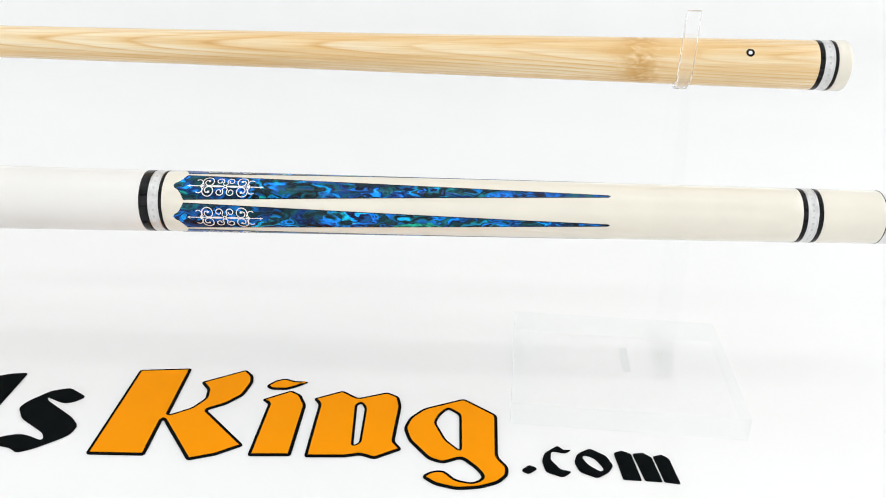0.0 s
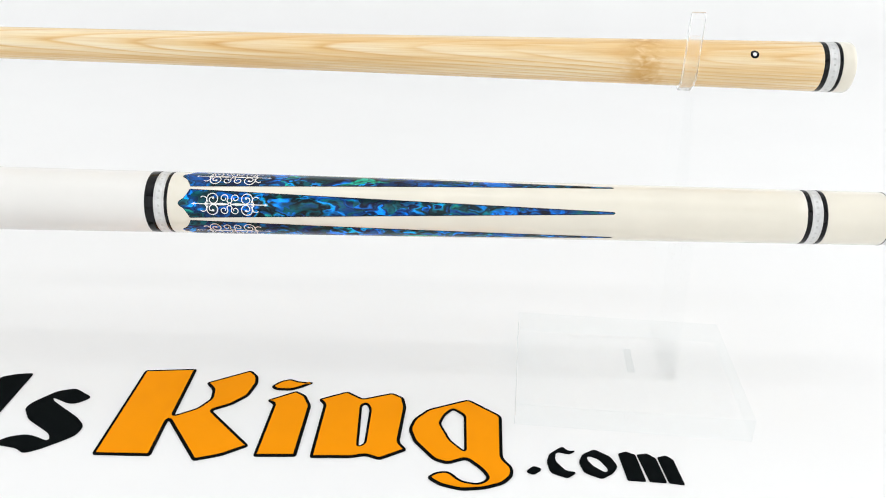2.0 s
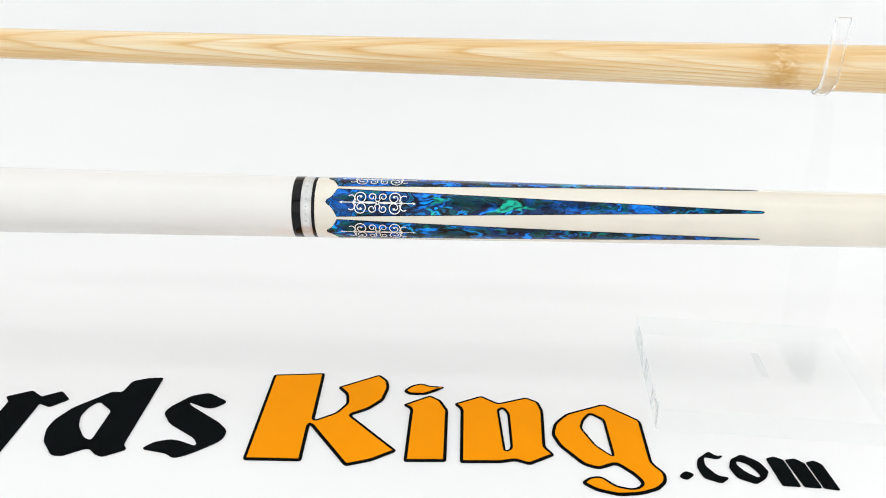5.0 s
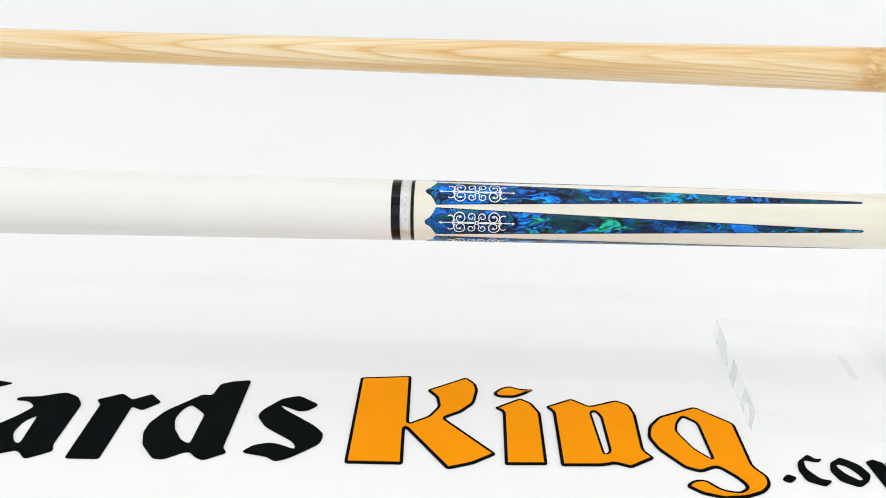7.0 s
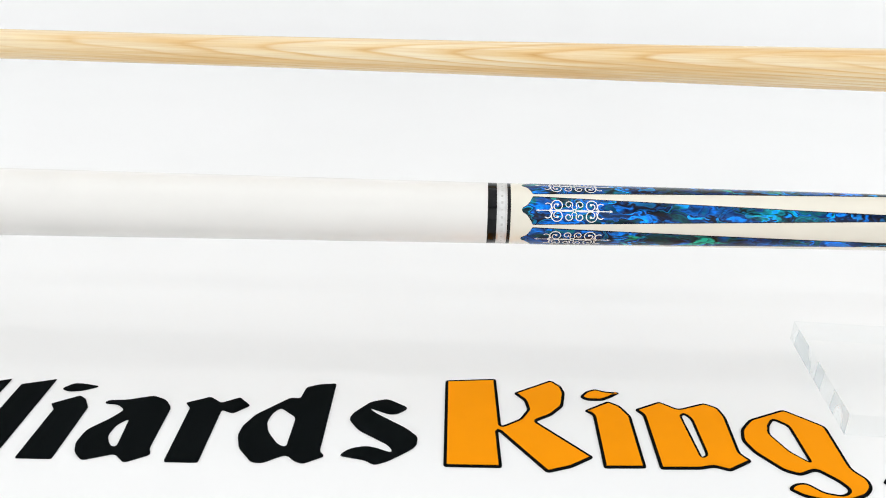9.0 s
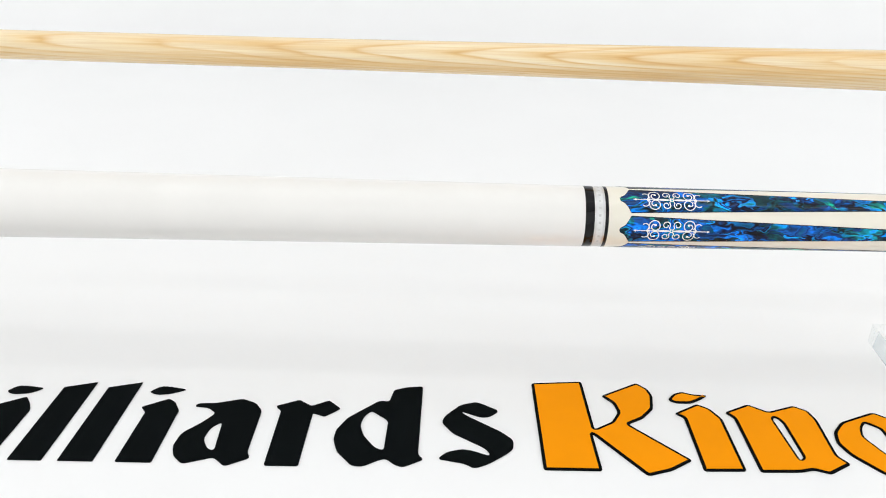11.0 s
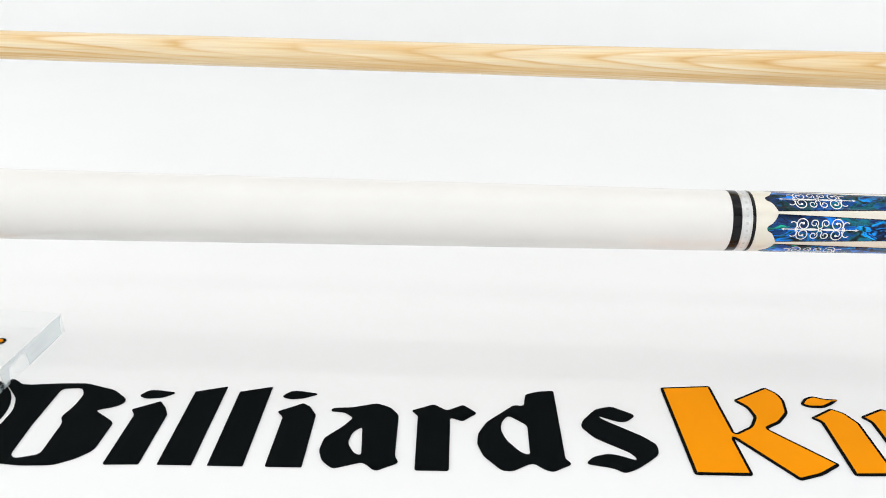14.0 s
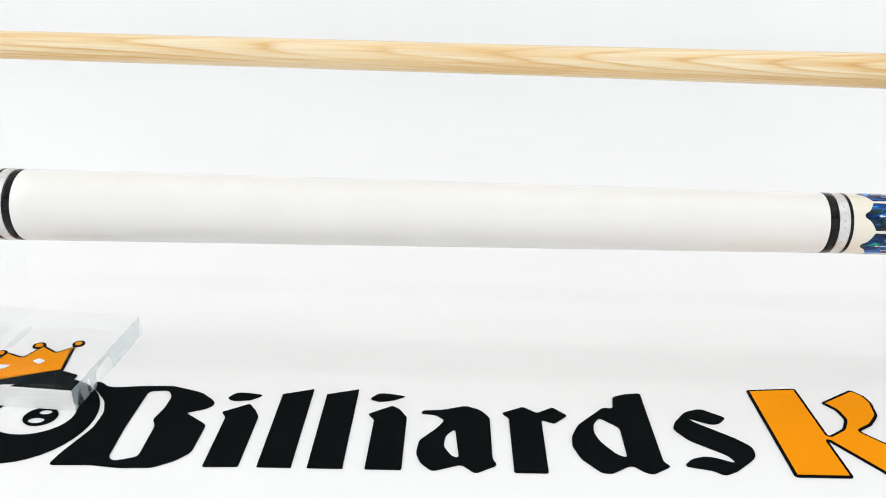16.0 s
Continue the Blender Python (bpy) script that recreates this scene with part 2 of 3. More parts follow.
def grown(corners, by):
    """A polygon moved outwards by a width (inwards if negative)."""
    n = len(corners)
    pts = [Vector(c) for c in corners]
    area = sum(pts[i].x * pts[(i + 1) % n].y - pts[(i + 1) % n].x * pts[i].y for i in range(n))
    sign = 1 if area > 0 else -1
    out = []
    for i in range(n):
        d0 = (pts[i] - pts[i - 1]).normalized()
        d1 = (pts[(i + 1) % n] - pts[i]).normalized()
        n0, n1 = Vector((d0.y, -d0.x)) * sign, Vector((d1.y, -d1.x)) * sign
        m = (n0 + n1)
        m = m / max(0.35, m.length_squared / 2) if m.length > 1e-6 else n0
        out.append(pts[i] + m * by)
    return out


def slab(loops, z0, z1):
    """A thin plate from an outline and its holes (x, y in metres)."""
    bm = bmesh.new()
    edges = []
    for loop in loops:
        vs = [bm.verts.new((p[0], p[1], z1)) for p in loop]
        edges += [bm.edges.new((vs[i], vs[(i + 1) % len(vs)])) for i in range(len(vs))]
    bmesh.ops.triangle_fill(bm, use_beauty=True, edges=edges)
    bmesh.ops.recalc_face_normals(bm, faces=bm.faces)
    if bm.faces and bm.faces[:][0].normal.z < 0:
        bmesh.ops.reverse_faces(bm, faces=bm.faces)
    ext = bmesh.ops.extrude_face_region(bm, geom=bm.faces[:])
    bmesh.ops.translate(bm, vec=(0, 0, z0 - z1), verts=[v for v in ext["geom"] if isinstance(v, bmesh.types.BMVert)])
    bmesh.ops.recalc_face_normals(bm, faces=bm.faces)
    return bm


# ---- the backdrop sheet, in an added white booth ----
def sweep():
    """One white sheet: flat table, curve, upright back; 2 mm thick."""
    line = [(-1.0, 0.0), (-0.4, 0.0), (0.1, 0.0), (0.5, 0.0), (0.9, 0.0)]
    for k in range(1, 13):
        a = math.pi / 2 * k / 12
        line.append((0.9 + 0.3 * math.sin(a), 0.3 - 0.3 * math.cos(a)))
    line += [(1.2, 0.8), (1.2, 1.6)]
    bm = bmesh.new()
    xs = (-1.6, -0.8, 0.0, 0.8, 1.6)
    top = [[bm.verts.new((x, y, z)) for x in xs] for y, z in line]
    for a, b in zip(top, top[1:]):
        for i in range(len(xs) - 1):
            bm.faces.new((a[i], a[i + 1], b[i + 1], b[i]))
    ext = bmesh.ops.extrude_face_region(bm, geom=bm.faces[:])
    bmesh.ops.translate(bm, vec=(0, 0.002, -0.002), verts=[v for v in ext["geom"] if isinstance(v, bmesh.types.BMVert)])
    bmesh.ops.recalc_face_normals(bm, faces=bm.faces)
    return bm


tagged(smooth(part("backdrop", sweep(), MAT_SHEET), 60), "seamless white photo backdrop sheet curving up behind the cues", "backdrop", kind="structure")
tagged(part("ground", box(-1.62, 1.62, -1.62, 1.25, -0.06, -0.004), MAT_WALL), "plain white table under the backdrop sheet", "table", kind="structure")
# walls and ceiling stay out of view, added to bounce soft light
tagged(part("wall_west", box(-1.65, -1.62, -1.62, 1.25, -0.06, 1.62), MAT_WALL), "unseen white fabric side wall, added to bounce light", "wall", kind="structure")
tagged(part("wall_east", box(1.62, 1.65, -1.62, 1.25, -0.06, 1.62), MAT_WALL), "unseen white fabric side wall, added to bounce light", "wall", kind="structure")
tagged(part("wall_south", box(-1.65, 1.65, -1.65, -1.62, -0.06, 1.62), MAT_WALL), "unseen white fabric front wall, added to bounce light", "wall", kind="structure")
tagged(part("wall_north", box(-1.65, 1.65, 1.25, 1.28, -0.06, 1.62), MAT_WALL), "unseen white fabric back wall, added behind the backdrop", "wall", kind="structure")
tagged(part("ceiling", box(-1.65, 1.65, -1.65, 1.28, 1.62, 1.65), MAT_WALL), "unseen white fabric ceiling, added to bounce light", "ceiling", kind="structure")


# ---- the cue butt, which turns about its own axis ----
def butt_radius(x):
    return float(np.interp(x, (-0.35, 0.02, 0.33), (0.01594, 0.01307, 0.01113))) + (max(0.0, -0.35 - x)) * 0.0072


def tube(x0, x1, radius, lift=0.0, steps=12, ease=0.00012):
    xs = [x0, x0 + ease] + [x0 + (x1 - x0) * k / steps for k in range(1, steps)] + [x1 - ease, x1]
    prof = [(x, radius(x) + lift - (ease * 0.6 if x in (x0, x1) else 0)) for x in xs]
    prof = [(x0, 0)] + prof + [(x1, 0)]
    return lathe(prof)


def engraving(x0, x1, radius, count=26):
    """Small square studs round a ring."""
    bm = bmesh.new()
    mid, half = (x0 + x1) / 2, (x1 - x0) * 0.17
    for k in range(count):
        m = Matrix.Rotation(2 * math.pi * k / count, 4, "X") @ Matrix.Translation((mid, 0, radius(mid))) @ Matrix.Diagonal((half * 2, half * (2.2 if k % 3 else 1.2), 0.00012, 1))
        bmesh.ops.create_cube(bm, size=1.0, matrix=m)
    return bm


def ring_set(parent, radius, black, silver, thin):
    """A black ring, a silver ring with studs between polished edges, and a thin black ring."""
    smooth(part("black_ring", tube(*black, radius, 0.00002, 3), MAT_BLACK, parent, "glossy black ring"))
    s0, s1 = silver
    w = (s1 - s0) * 0.2
    ring = smooth(part("silver_ring", lathe([(s0 + w, 0), (s0 + w, radius(s0) - 0.0001), (s1 - w, radius(s1) - 0.0001), (s1 - w, 0)]), MAT_BAND, parent, "pearly silver ring with small studs"))
    for a, b in ((s0, s0 + w), (s1 - w, s1)):
        smooth(part("chrome_edge", tube(a, b, radius, 0.0, 3, 0.00008), MAT_SILVER, ring, "polished chrome edge"))
    part("stud_band", engraving(s0 + w, s1 - w, lambda x: radius(x) - 0.0001), MAT_ENGRAVE, ring)
    smooth(part("thin_black_ring", tube(*thin, radius, 0.00002, 2), MAT_BLACK, parent, "thin glossy black ring"))


INLAY_A, INLAY_S, INLAY_B = 0.0310, 0.0357, 0.2120
NUB = ((0.0, 0.0), (0.0003, 3.5), (0.0009, 6.0), (0.0015, 7.2), (0.0022, 9.5), (0.003, 14.0), (0.0038, 20.0), (0.0044, 25.5), (0.0047, 27.6))


def half_angle(s):
    """Half the angle that an inlay covers at a place along the cue."""
    if s <= INLAY_S:
        return float(np.interp(s - INLAY_A, [a for a, _ in NUB], [b for _, b in NUB]))
    u = (s - INLAY_S) / (INLAY_B - INLAY_S)
    return 27.6 * (1 - u) + 2.6 * u if u < 0.993 else (27.6 * (1 - u) + 2.6 * u) * math.sqrt(max(0.0, 1 - ((u - 0.993) / 0.007) ** 2))


def inlay_shell(centre, lift, trim):
    """A curved blade laid on the cue, pointed at both ends."""
    bm = bmesh.new()
    xs = [INLAY_A + a for a, _ in NUB] + [INLAY_S + (INLAY_B - INLAY_S) * k / 40 for k in range(1, 40)] + [INLAY_B - 0.001, INLAY_B - 0.0006, INLAY_B - 0.0003, INLAY_B]
    rows = []
    for x in xs:
        r = butt_radius(x) + lift
        h = max(0.02, half_angle(x) - trim / r * 57.3)
        rows.append([bm.verts.new((x, -r * math.cos(radians(centre + h * (k / 6 - 1))), r * math.sin(radians(centre + h * (k / 6 - 1))))) for k in range(13)])
    for a, b in zip(rows, rows[1:]):
        for k in range(12):
            bm.faces.new((a[k], a[k + 1], b[k + 1], b[k]))
    bmesh.ops.recalc_face_normals(bm, faces=bm.faces)
    mid = bm.faces[:][len(bm.faces) // 2]
    c = mid.calc_center_median()
    if mid.normal.dot(Vector((0, c.y, c.z))) < 0:
        bmesh.ops.reverse_faces(bm, faces=bm.faces)
    return bm


def spiral(cx, cy, r0, r1, a0, a1, n=22):
    return [(cx + (r0 + (r1 - r0) * k / n) * math.cos(radians(a0 + (a1 - a0) * k / n)), cy + (r0 + (r1 - r0) * k / n) * math.sin(radians(a0 + (a1 - a0) * k / n))) for k in range(n + 1)]


def scroll_lines():
    """The filigree in millimetres from its middle: (points, width)."""
    lines = []
    for sx in (-1, 1):
        lines.append(([(sx * 0.7, 0), (sx * 15.0, 0)], 0.3))
        lines.append(([(sx * (0.8 + 5.2 * k / 12), 0.30 * math.sin(math.pi * k / 12)) for k in range(13)], 0.34))
        lines.append(([(sx * (0.8 + 5.2 * k / 12), -0.30 * math.sin(math.pi * k / 12)) for k in range(13)], 0.34))
        lines.append(([(sx * 9.0, 0), (sx * 9.5, 0.45), (sx * 10.0, 0), (sx * 9.5, -0.45), (sx * 9.0, 0)], 0.3))
        for sy in (-1, 1):
            def put(points, width):
                lines.append(([(sx * a, sy * b) for a, b in points], width))
            put(spiral(7.2, 2.25, 2.3, 2.2, -42, 235), 0.33)
            put(spiral(7.2, 2.25, 2.2, 0.55, 235, 440), 0.33)
            put(spiral(6.9, 2.6, 0.3, 0.3, 0, 360, 10), 0.4)
            put(spiral(11.1, 1.75, 1.35, 1.65, 45, 240), 0.33)
            put([(10.3, 0.35), (10.0, 0.1), (9.6, 0.0)], 0.3)
            put(spiral(2.2, 2.55, 1.5, 1.35, 225, 0), 0.33)
            put(spiral(2.2, 2.55, 1.35, 0.4, 0, -200), 0.31)
            put([(1.14, 1.49), (0.75, 0.95), (0.38, 0.48)], 0.3)
    lines.append((spiral(0, 0, 0.62, 0.62, 0, 360, 14), 0.34))
    return lines


SCROLL = scroll_lines()


def scrollwork(centre, lift):
    bm = bmesh.new()
    s0 = 0.0527

    def spot(p):
        x = s0 + p[0] / 1000
        r = butt_radius(x) + lift
        a = radians(centre) + p[1] / 1000 / r
        return (x, -r * math.cos(a), r * math.sin(a))

    for pts, width in SCROLL:
        v = [Vector(p) for p in pts]
        left, right = [], []
        for i, p in enumerate(v):
            d = (v[min(i + 1, len(v) - 1)] - v[max(i - 1, 0)])
            d = d.normalized() if d.length > 1e-9 else Vector((1, 0))
            side = Vector((-d.y, d.x)) * width * 0.6
            left.append(bm.verts.new(spot(p + side)))
            right.append(bm.verts.new(spot(p - side)))
        for i in range(len(v) - 1):
            bm.faces.new((left[i], left[i + 1], right[i + 1], right[i]))
    for sx in (-1, 1):
        tri = [(sx * 16.0, 0), (sx * 14.6, 0.62), (sx * 14.9, 0), (sx * 14.6, -0.62)]
        vs = [bm.verts.new(spot(p)) for p in tri]
        bm.faces.new((vs[0], vs[1], vs[2]))
        bm.faces.new((vs[0], vs[2], vs[3]))
    for f in bm.faces:
        f.normal_update()
        c = f.calc_center_median()
        if f.normal.dot(Vector((0, c.y, c.z))) < 0:
            f.normal_flip()
    return bm


def cue_butt():
    cue = tagged(new("cue_butt"), "ivory cue butt, white wrap, blue abalone points, on acrylic stands", "pool cue")
    smooth(part("butt_sleeve", tube(-0.460, -0.3382, butt_radius), MAT_IVORY, cue, "cream lacquered butt sleeve"))
    ring_set(cue, butt_radius, (-0.3321, -0.3285), (-0.3367, -0.3321), (-0.3382, -0.3367))
    smooth(part("wrap", tube(-0.3285, 0.0168, butt_radius, 0.0, 30), MAT_WRAP, cue, "smooth white leather wrap"))
    ring_set(cue, butt_radius, (0.0168, 0.0206), (0.0206, 0.0250), (0.0250, 0.0264))
    smooth(part("forearm", tube(0.0264, 0.2901, butt_radius, 0.0, 30), MAT_IVORY, cue, "glossy cream forearm"))
    ring_set(cue, butt_radius, (0.2901, 0.2921), (0.2921, 0.2964), (0.2964, 0.2983))
    smooth(part("joint_collar", tube(0.2983, 0.3236, butt_radius), MAT_IVORY, cue, "cream joint collar"))
    smooth(part("joint_line", tube(0.3236, 0.3239, butt_radius, 0.00008, 2), MAT_BLACK, cue, "thin dark line"))
    smooth(part("joint_cap", tube(0.3239, 0.338, butt_radius, -0.0001, 4, 0.0006), MAT_CAP, cue, "white joint protector cap"))
    for k in range(6):
        a = 40.2 + 60 * k
        edge = smooth(part("inlay_point", inlay_shell(a, 0.00005, 0.0), MAT_EDGE, cue, "dark-edged pointed inlay"), 80)
        smooth(part("abalone_face", inlay_shell(a, 0.00009, 0.00035), MAT_SHELL, edge, "blue and green abalone shell"), 80)
        part("scrollwork", scrollwork(a, 0.00014), MAT_PEARL, edge, "silver scroll filigree")
    return cue


CUE = cue_butt()


# ---- the shaft ----
def shaft_radius(x):
    return float(np.interp(x, (-0.42, -0.3, -0.1, 0.0, 0.1, 0.2, 0.33), (0.0063, 0.00655, 0.00689, 0.0075, 0.00838, 0.00958, 0.01116)))


def cue_shaft():
    ob = tagged(new("cue_shaft"), "pale maple pool cue shaft with black and silver joint rings", "pool cue")
    smooth(part("wood", tube(-0.418, 0.3053, shaft_radius, 0.0, 40), MAT_MAPLE, ob, "pale maple wood with flame grain"))
    ring_set(ob, shaft_radius, (0.3053, 0.3075), (0.3075, 0.3118), (0.3118, 0.3133))
    smooth(part("collar", tube(0.3133, 0.3191, shaft_radius, 0.0, 3, 0.0005), MAT_IVORY, ob, "cream collar"))
    x, a = 0.2753, radians(40.8)
    for name, r, lift, mat in (("badge", 0.00185, 0.00004, MAT_BLACK), ("badge_dot", 0.00085, 0.00009, MAT_PAPER)):
        bm = bmesh.new()
        rad = shaft_radius(x) + lift
        vs = []
        for k in range(28):
            u, w = r * math.cos(2 * math.pi * k / 28), r * math.sin(2 * math.pi * k / 28)
            vs.append(bm.verts.new((x + u, -rad * math.cos(a + w / rad), rad * math.sin(a + w / rad))))
        mid = bm.verts.new((x, -rad * math.cos(a), rad * math.sin(a)))
        for k in range(28):
            bm.faces.new((mid, vs[k], vs[(k + 1) % 28]))
        part(name, bm, mat, ob, "small black round mark" if name == "badge" else "white dot")
    ob.matrix_basis = pose(0, 0.10899, 0.14308, 4.32, 0.455, -1.335)
    return ob


cue_shaft()


# ---- acrylic stands ----
def plate(x0, x1, outline):
    """An upright plate of clear sheet from its outline in y and z."""
    bm = bmesh.new()
    face = bm.faces.new([bm.verts.new((x0, y, z)) for y, z in outline])
    ext = bmesh.ops.extrude_face_region(bm, geom=[face])
    bmesh.ops.translate(bm, vec=(x1 - x0, 0, 0), verts=[v for v in ext["geom"] if isinstance(v, bmesh.types.BMVert)])
    bmesh.ops.recalc_face_normals(bm, faces=bm.faces)
    bmesh.ops.bevel(bm, geom=[e for e in bm.edges if abs(e.verts[0].co.x - e.verts[1].co.x) < 1e-6], offset=0.00028, segments=1, affect="EDGES")
    return bm


def arc(cy, cz, r, a0, a1, n=8):
    return [(cy + r * math.cos(radians(a0 + (a1 - a0) * k / n)), cz + r * math.sin(radians(a0 + (a1 - a0) * k / n))) for k in range(n + 1)]


def board_outline(front, cue_y, cue_z, cue_r, sh_y, sh_z, sh_r):
    """The upright with a low cradle for the butt and the back half of the one for the shaft."""
    low = sh_z - sh_r - 0.0016
    return ([(front, 0.0121), (front + 0.002, cue_z - cue_r - 0.004)] + arc(cue_y, cue_z, cue_r + 0.0003, 235, 330)
            + [(cue_y + cue_r + 0.004, cue_z + 0.002), (sh_y - sh_r - 0.0065, low), (sh_y, low)] + arc(sh_y, sh_z, sh_r + 0.0003, 270, 360)
            + [(sh_y + sh_r + 0.005, sh_z + 0.006), (sh_y + 0.004, sh_z - 0.026), (front + 0.050, 0.0121)])


def hook_outline(sh_y, sh_z, sh_r):
    """The lip before the shaft, from under it to its rounded tip."""
    low, out = sh_z - sh_r - 0.0014, sh_y - sh_r
    return ([(sh_y - 0.45 * sh_r, low), (out - 0.0015, sh_z - 0.7 * sh_r), (out - 0.0050, sh_z - 0.003), (out - 0.0056, sh_z + 0.0215), (out - 0.0042, sh_z + 0.0240),
             (out - 0.0018, sh_z + 0.0230), (out - 0.0006, sh_z + 0.004)]
            + arc(sh_y, sh_z, sh_r + 0.0003, 180, 266) + [(sh_y - 0.0005, low)])


def stand(cx, front, deep, aside, *cradle):
    ob = tagged(new("cue_stand"), "clear acrylic cue stand with notched upright on a thick base", "cue stand", group="acrylic cue stands")
    ob.matrix_basis = pose(cx, front, 0, 0, 0, -5)
    cy, cz, cr, sy, sz, sr = cradle
    base = part("base", box(-0.050, 0.050, 0.0, deep, 0.0009, 0.0119, 0.0003), MAT_ACRYLIC, ob, "thick clear acrylic base plate")
    for extra in (MAT_EDGE_REFLECT, MAT_SIDE_REFLECT, MAT_POLISHED):
        base.data.materials.append(extra)
    # milky faces go where reflections inside the base show to the camera
    inner = -1 if cx > 0 else 1
    for poly in base.data.polygons:
        poly.material_index = (1 if inner > 0 else 3) if poly.normal.y < -0.8 else 2 if poly.normal.x * inner > 0.8 else 3 if abs(poly.normal.z) < 0.8 else 0
    near = front - aside * math.sin(radians(5))
    sides = (aside - 0.003, aside + 0.003)
    board = part("upright", plate(*sides, board_outline(0.026, cy - near, cz, cr, sy - near, sz, sr)), MAT_ACRYLIC, ob, "clear acrylic notched upright")
    hook = part("hook", plate(*sides, hook_outline(sy - near, sz, sr)), MAT_HOOK, board, "clear acrylic lip round the shaft")
    pale_strip = part("pale_strip", box(0.0, 0.0035, 0.030, 0.050, 0.0119, 0.0121), MAT_POLISHED, base, "thin pale strip on the base")
    for p in (base, board, hook, pale_strip):
        p.visible_shadow = False
    return ob


stand(0.2232, 0.0190, 0.080, 0.0175, 0.0560, 0.08709, 0.01165, 0.10327, 0.14131, 0.01012)
stand(-0.3570, 0.0370, 0.068, -0.0095, 0.06937, 0.08515, 0.0161, 0.11744, 0.14568, 0.0064)


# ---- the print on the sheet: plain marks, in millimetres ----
def metres(points):
    return [(a / 1000, b / 1000) for a, b in points]


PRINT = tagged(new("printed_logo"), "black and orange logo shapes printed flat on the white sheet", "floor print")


def mark(corners, *holes, bend=3.0, mat=MAT_INK, z=0.0, thick=0.0004, name="mark", label=""):
    loops = [rounded(metres(corners), bend / 1000)] + [rounded(metres(h), 1.6 / 1000 + bend / 3000) for h in holes]
    part(name, slab(loops, z + 0.0001, z + thick), mat, PRINT, label)


def outlined(corners, *holes, bend=2.0):
    """An orange mark on a black one that shows round it as a line."""
    c = rounded(metres(corners), bend / 1000)
    hs = [rounded(metres(h), 1.8 / 1000) for h in holes]
    part("mark", slab([c] + [grown(h, -0.0002) for h in hs], 0.0001, 0.0004), MAT_INK, PRINT)
    part("mark", slab([grown(c, -0.0014)] + [grown(h, 0.0009) for h in hs], 0.00042, 0.0007), MAT_ORANGE, PRINT, "orange printed shape")


mark([(-308, 53), (-307.5, 57.5), (-303.5, 55.5), (-301, 53), (-296.5, 52.5), (-283.5, 54), (-270.5, 54.5), (-255.5, 49.5), (-248, 43), (-247.5, 40), (-250.5, 37), (-258.5, 34), (-247, 25.5), (-248, 7), (-253, 1.5), (-261, -3), (-274.5, -3.5), (-286.5, -2), (-303.5, -2.5), (-301.5, 5.5), (-295.2, 22), (-294.8, 33), (-297.8, 41.5), (-302.4, 47)],
     [(-280.5, 50), (-271.5, 51), (-268.5, 46), (-269, 37), (-271.5, 28.5), (-269, 24.5), (-269, 3.5), (-278, 0.5), (-281, 3), (-281.5, 22.5)], bend=2.2)
mark([(-242.5, 35), (-231.5, 41.5), (-228, 37), (-225.5, 32), (-226.5, -1.5), (-241, -2), (-240, 31)], bend=0.9)
mark([(-243, 45.5), (-239.5, 50), (-235, 50), (-226.5, 48.5), (-231.5, 44.5), (-239, 43.5)], bend=1.8)
mark([(-218, 49.5), (-204, 54), (-205, -1.5), (-219, -1.5)], bend=0.4)
mark([(-197.5, 50), (-183, 54.5), (-184, -1.5), (-198.5, -1.5)], bend=0.4)
mark([(-177, 35.5), (-166.5, 42), (-163, 39.5), (-159.5, 33.5), (-160, -1.5), (-175, -1.5), (-174, 31.5)], bend=0.9)
mark([(-177.5, 47), (-173.5, 51.5), (-169.5, 51.5), (-160.5, 49.5), (-167, 46), (-173, 45)], bend=1.8)
mark([(-153, 38), (-151.5, 39), (-144, 39.5), (-133, 43), (-126.5, 40), (-122.5, 34.5), (-122.5, 6), (-120.5, 2.5), (-130, -3), (-135.5, 2.5), (-147.5, -2), (-152.5, 3), (-154.5, 9), (-153.5, 17.5), (-146.5, 25.5), (-142.5, 32), (-147, 36), (-153, 36.5)],
     [(-138, 26), (-136.5, 6.5), (-139.5, 7.5), (-143, 14), (-142, 21.5)], bend=2)
mark([(-117, 38), (-107, 43), (-101, 38.5), (-93.5, 43), (-87.5, 37), (-94, 31), (-99.5, 33.5), (-100, -2), (-114, -2), (-114, 34.5)], bend=1.2)
mark([(-64.5, 52), (-58.5, 54.5), (-51, 55.5), (-51.5, 6.5), (-49, 3.5), (-57.5, -1.5), (-61, 0), (-64.5, 3.5), (-67, 3), (-74, -1.5), (-78.5, -1), (-85.5, 7.5), (-88, 15.5), (-87.5, 22), (-83.5, 30.5), (-70.5, 43.5), (-66, 43)],
     [(-73.5, 36), (-65.5, 29), (-66, 8.5), (-70, 10.5), (-75.5, 18.5), (-77.5, 25.5), (-76.5, 31.5)], bend=1.6)
mark([(-26, 44), (-16, 37.5), (-20.5, 33), (-24.5, 32.5), (-33.5, 37), (-31.5, 34), (-16, 22.5), (-11, 17), (-11.5, 11), (-15.5, 7), (-23, 1), (-28.5, -1.5), (-32, 1.5), (-43.5, 4), (-39.5, 8.5), (-33, 10.5), (-28.5, 9.5), (-22, 6.5), (-21.5, 8), (-23.5, 11.5), (-37, 21), (-42, 28.5), (-40.5, 33), (-33.5, 41.5)], bend=2.2)
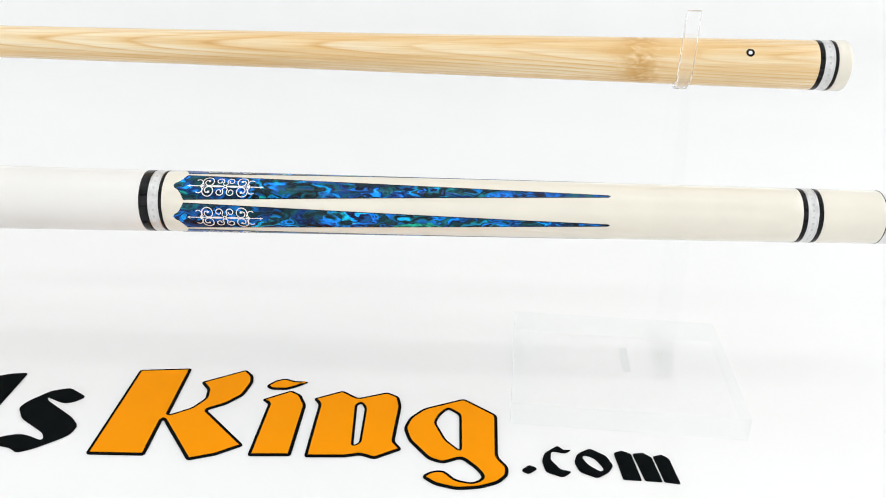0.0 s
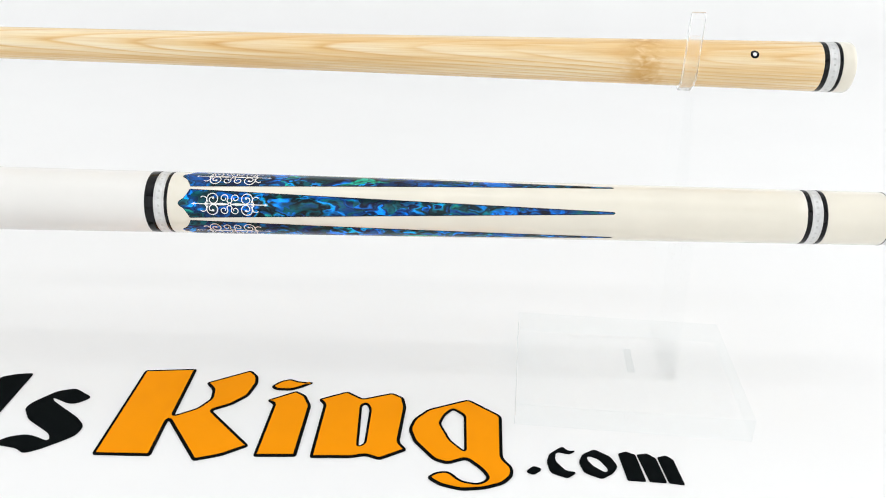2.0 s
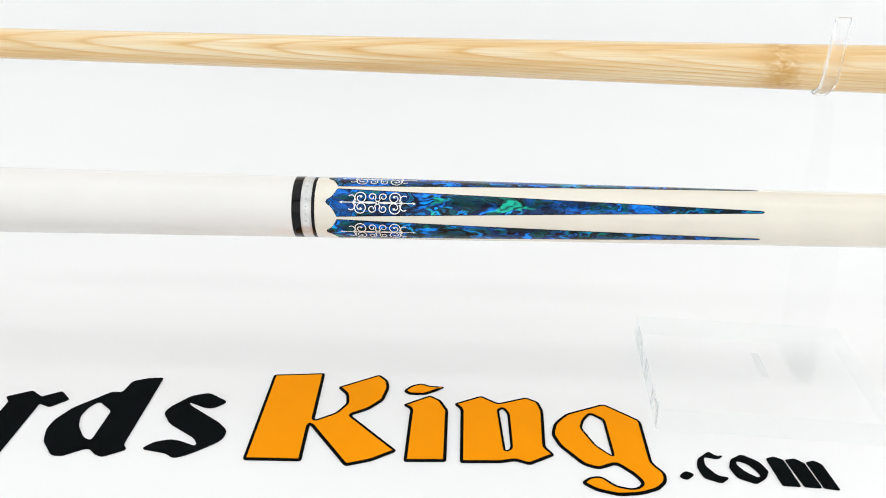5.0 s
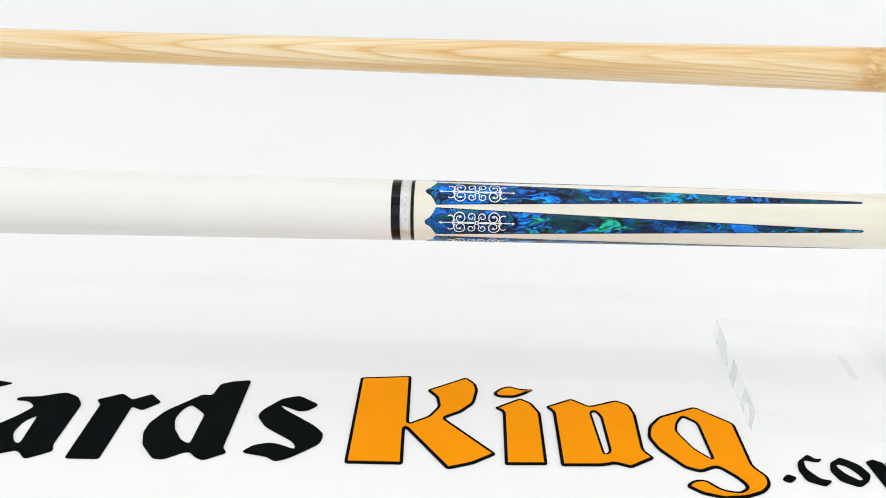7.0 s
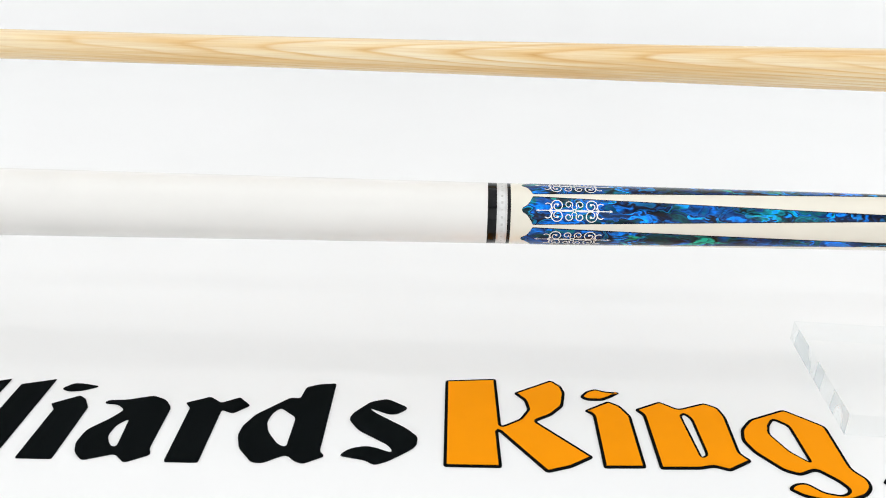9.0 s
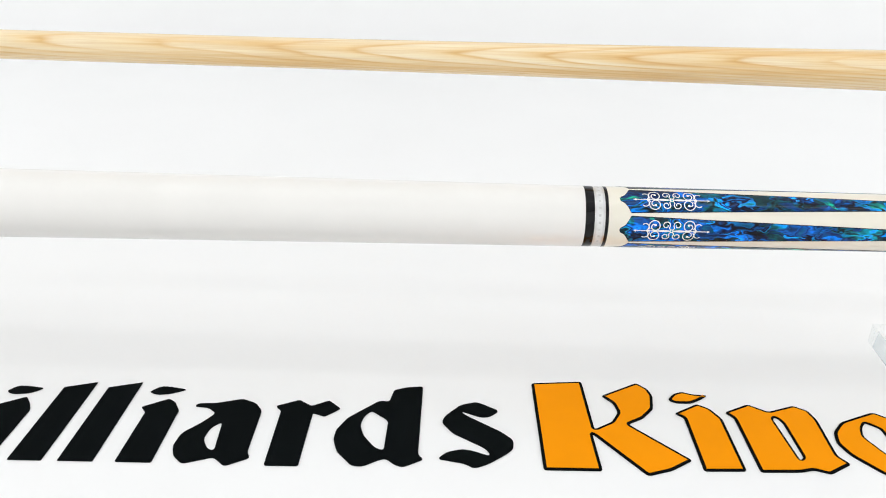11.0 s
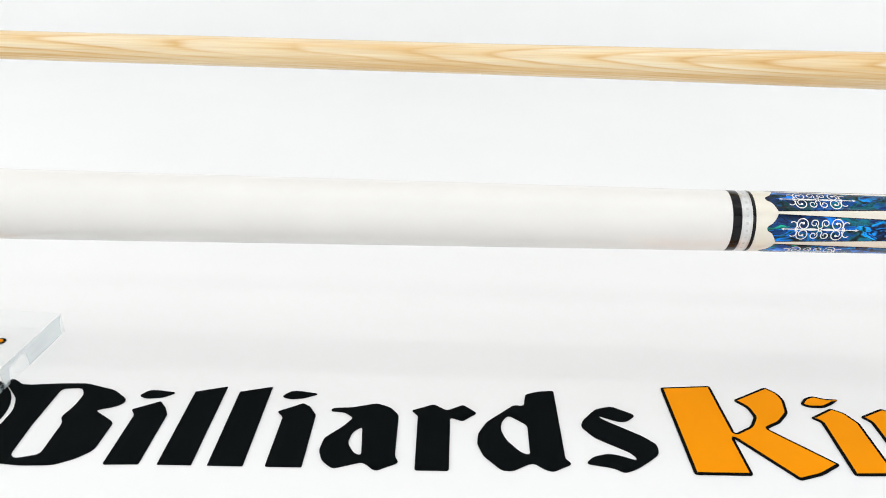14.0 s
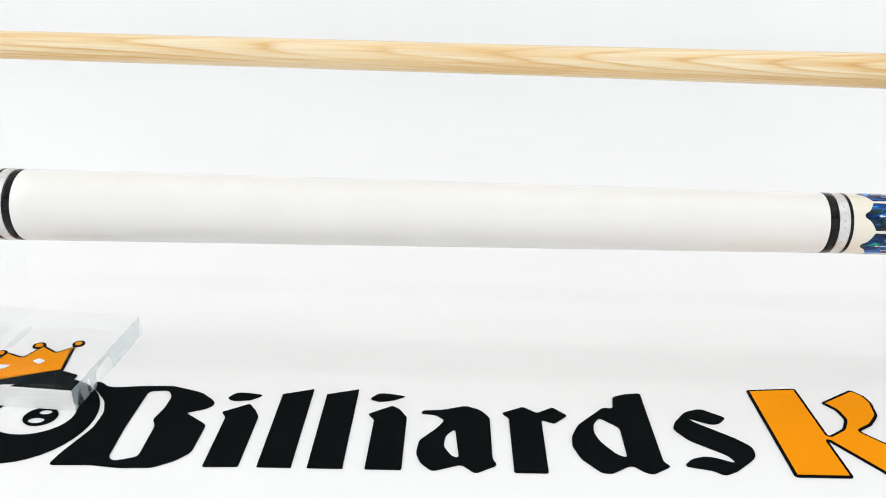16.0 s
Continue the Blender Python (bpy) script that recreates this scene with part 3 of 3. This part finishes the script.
outlined([(0.3, 59.7), (24.4, 61.8), (25, 25.5), (33.5, 31), (37.5, 38), (36.5, 45), (32, 50.5), (50.5, 61.5), (55, 56.5), (56, 51), (54, 41), (48, 34), (40.5, 29.5), (62.5, 6), (52.5, -0.5), (42, -4), (23.5, 22.5), (24, -1.5), (0, -1.5)], bend=1.6)
outlined([(63, 38), (75, 45.5), (80, 42), (83.5, 34.5), (83, 0), (65.5, -0.5), (66.5, 35)], bend=1.4)
outlined([(62.5, 48.5), (66, 53), (70.5, 55), (75, 53), (82, 52.5), (77, 48.5), (72.5, 46), (65.5, 46)], bend=1.6)
outlined([(86, 39.5), (98.5, 46), (106, 40.5), (119, 45.5), (124.5, 42), (126, 35), (124.5, 10.5), (128, 5.5), (117, -1), (111, 1.5), (105.5, 0), (88.5, -0.5), (89, 35.5)],
     [(106, 35.5), (108, 37), (110, 33), (110, 9), (107.5, 7)], bend=1.6)
outlined([(153.8, 41.7), (168.3, 29.7), (167.3, 1.7), (171.3, -4.3), (170.8, -9.3), (166.8, -13.8), (159.3, -16.8), (150.3, -17.8), (141.8, -15.3), (136.3, -10.8), (140.3, -7.3), (145.3, -6.8), (150.3, -12.3), (156.8, -13.8), (160.8, -10.8), (158.3, -5.8), (152.3, 0.7), (144.8, -2.8), (138.8, -0.3), (130.3, 11.2), (127.8, 19.2), (129.8, 26.7), (135.8, 33.7)],
     [(146.8, 34.2), (151.8, 29.7), (151.8, 5.2), (145.8, 12.2), (141.3, 23.7), (143.3, 29.7)], bend=2.2)
mark([(176, -6), (179.5, -2.5), (183, -4.5), (179, -8)], bend=1.5)
mark([(192.5, 10), (194.5, 7), (198, 7.5), (195, 5), (189.5, 6.5), (188.5, 1), (192, -5), (196.5, -6), (192.5, -9.5), (186, -6.5), (185, 0), (186.5, 5)], bend=1.5)
mark([(205.5, 8.5), (211.5, 4), (213.5, -2), (211, -6), (206, -9.5), (199.5, -6), (198, 0), (200, 5)],
     [(202.5, 4.5), (206.5, 2.5), (209.5, -4), (208, -6), (203.5, -2), (201.5, 2.5)], bend=1.5)
mark([(215, 6), (218.5, 7.5), (222, 5.5), (223.2, -10.5), (216, -10)], bend=0.7)
mark([(222.6, 5.6), (227, 6.5), (230, 3.5), (231.2, -11), (224.5, -10.5)], bend=0.7)
mark([(230.7, 4.2), (234.5, 5.5), (237, 3), (238, -12), (232, -11)], bend=0.7)


def disc(cx, cy, rx, ry, n=40):
    return [(cx + rx * math.cos(2 * math.pi * k / n), cy + ry * math.sin(2 * math.pi * k / n)) for k in range(n)]


mark(disc(-327, 28.5, 29.9, 30.8), disc(-325, 31, 18, 14.7), bend=0.1, label="black printed round badge")
mark(disc(-321.3, 29.2, 7.4, 6.6), disc(-322, 26.4, 3.6, 2.0), disc(-320.4, 32.4, 2.8, 1.7), bend=0.1, label="black printed ring")
mark([(-366, 51), (-351.5, 57), (-327.5, 65.3), (-319, 62), (-319, 55), (-350, 53.5)], bend=0.4, thick=0.0005, label="black printed band")
outlined([(-378, 47), (-327.5, 65.5), (-331, 88), (-338, 82), (-347, 88), (-352.5, 77), (-362, 81), (-366, 70), (-380, 74)], bend=1.0)
outlined(disc(-330.5, 90.3, 3.1, 3.1, 16), bend=0.1)
outlined(disc(-349.5, 87.8, 3.3, 3.1, 16), bend=0.1)
outlined(disc(-365, 80, 3.0, 3.0, 16), bend=0.1)
mark([(-345.5, 72.5), (-343.5, 75), (-339.5, 73), (-341.5, 70)], bend=0.3, mat=MAT_PAPER, z=0.0007, label="white printed lozenge")
mark([(-362, 66), (-359.5, 68.8), (-354.5, 68.6), (-357, 65.2)], bend=0.3, mat=MAT_PAPER, z=0.0007, label="white printed lozenge")


def motions():
    """The butt turns steadily about its axis."""
    rows = []
    for k in range(33):
        t = k / 2
        turn = 15.79 * (t - 1) + 4.32 if t < 9 else 130.62 + 16.1 * (t - 9)
        rows.append((t, pose(0, 0.06141, 0.08630, turn, -0.183, -1.258)))
    walk(CUE, rows)


motions()
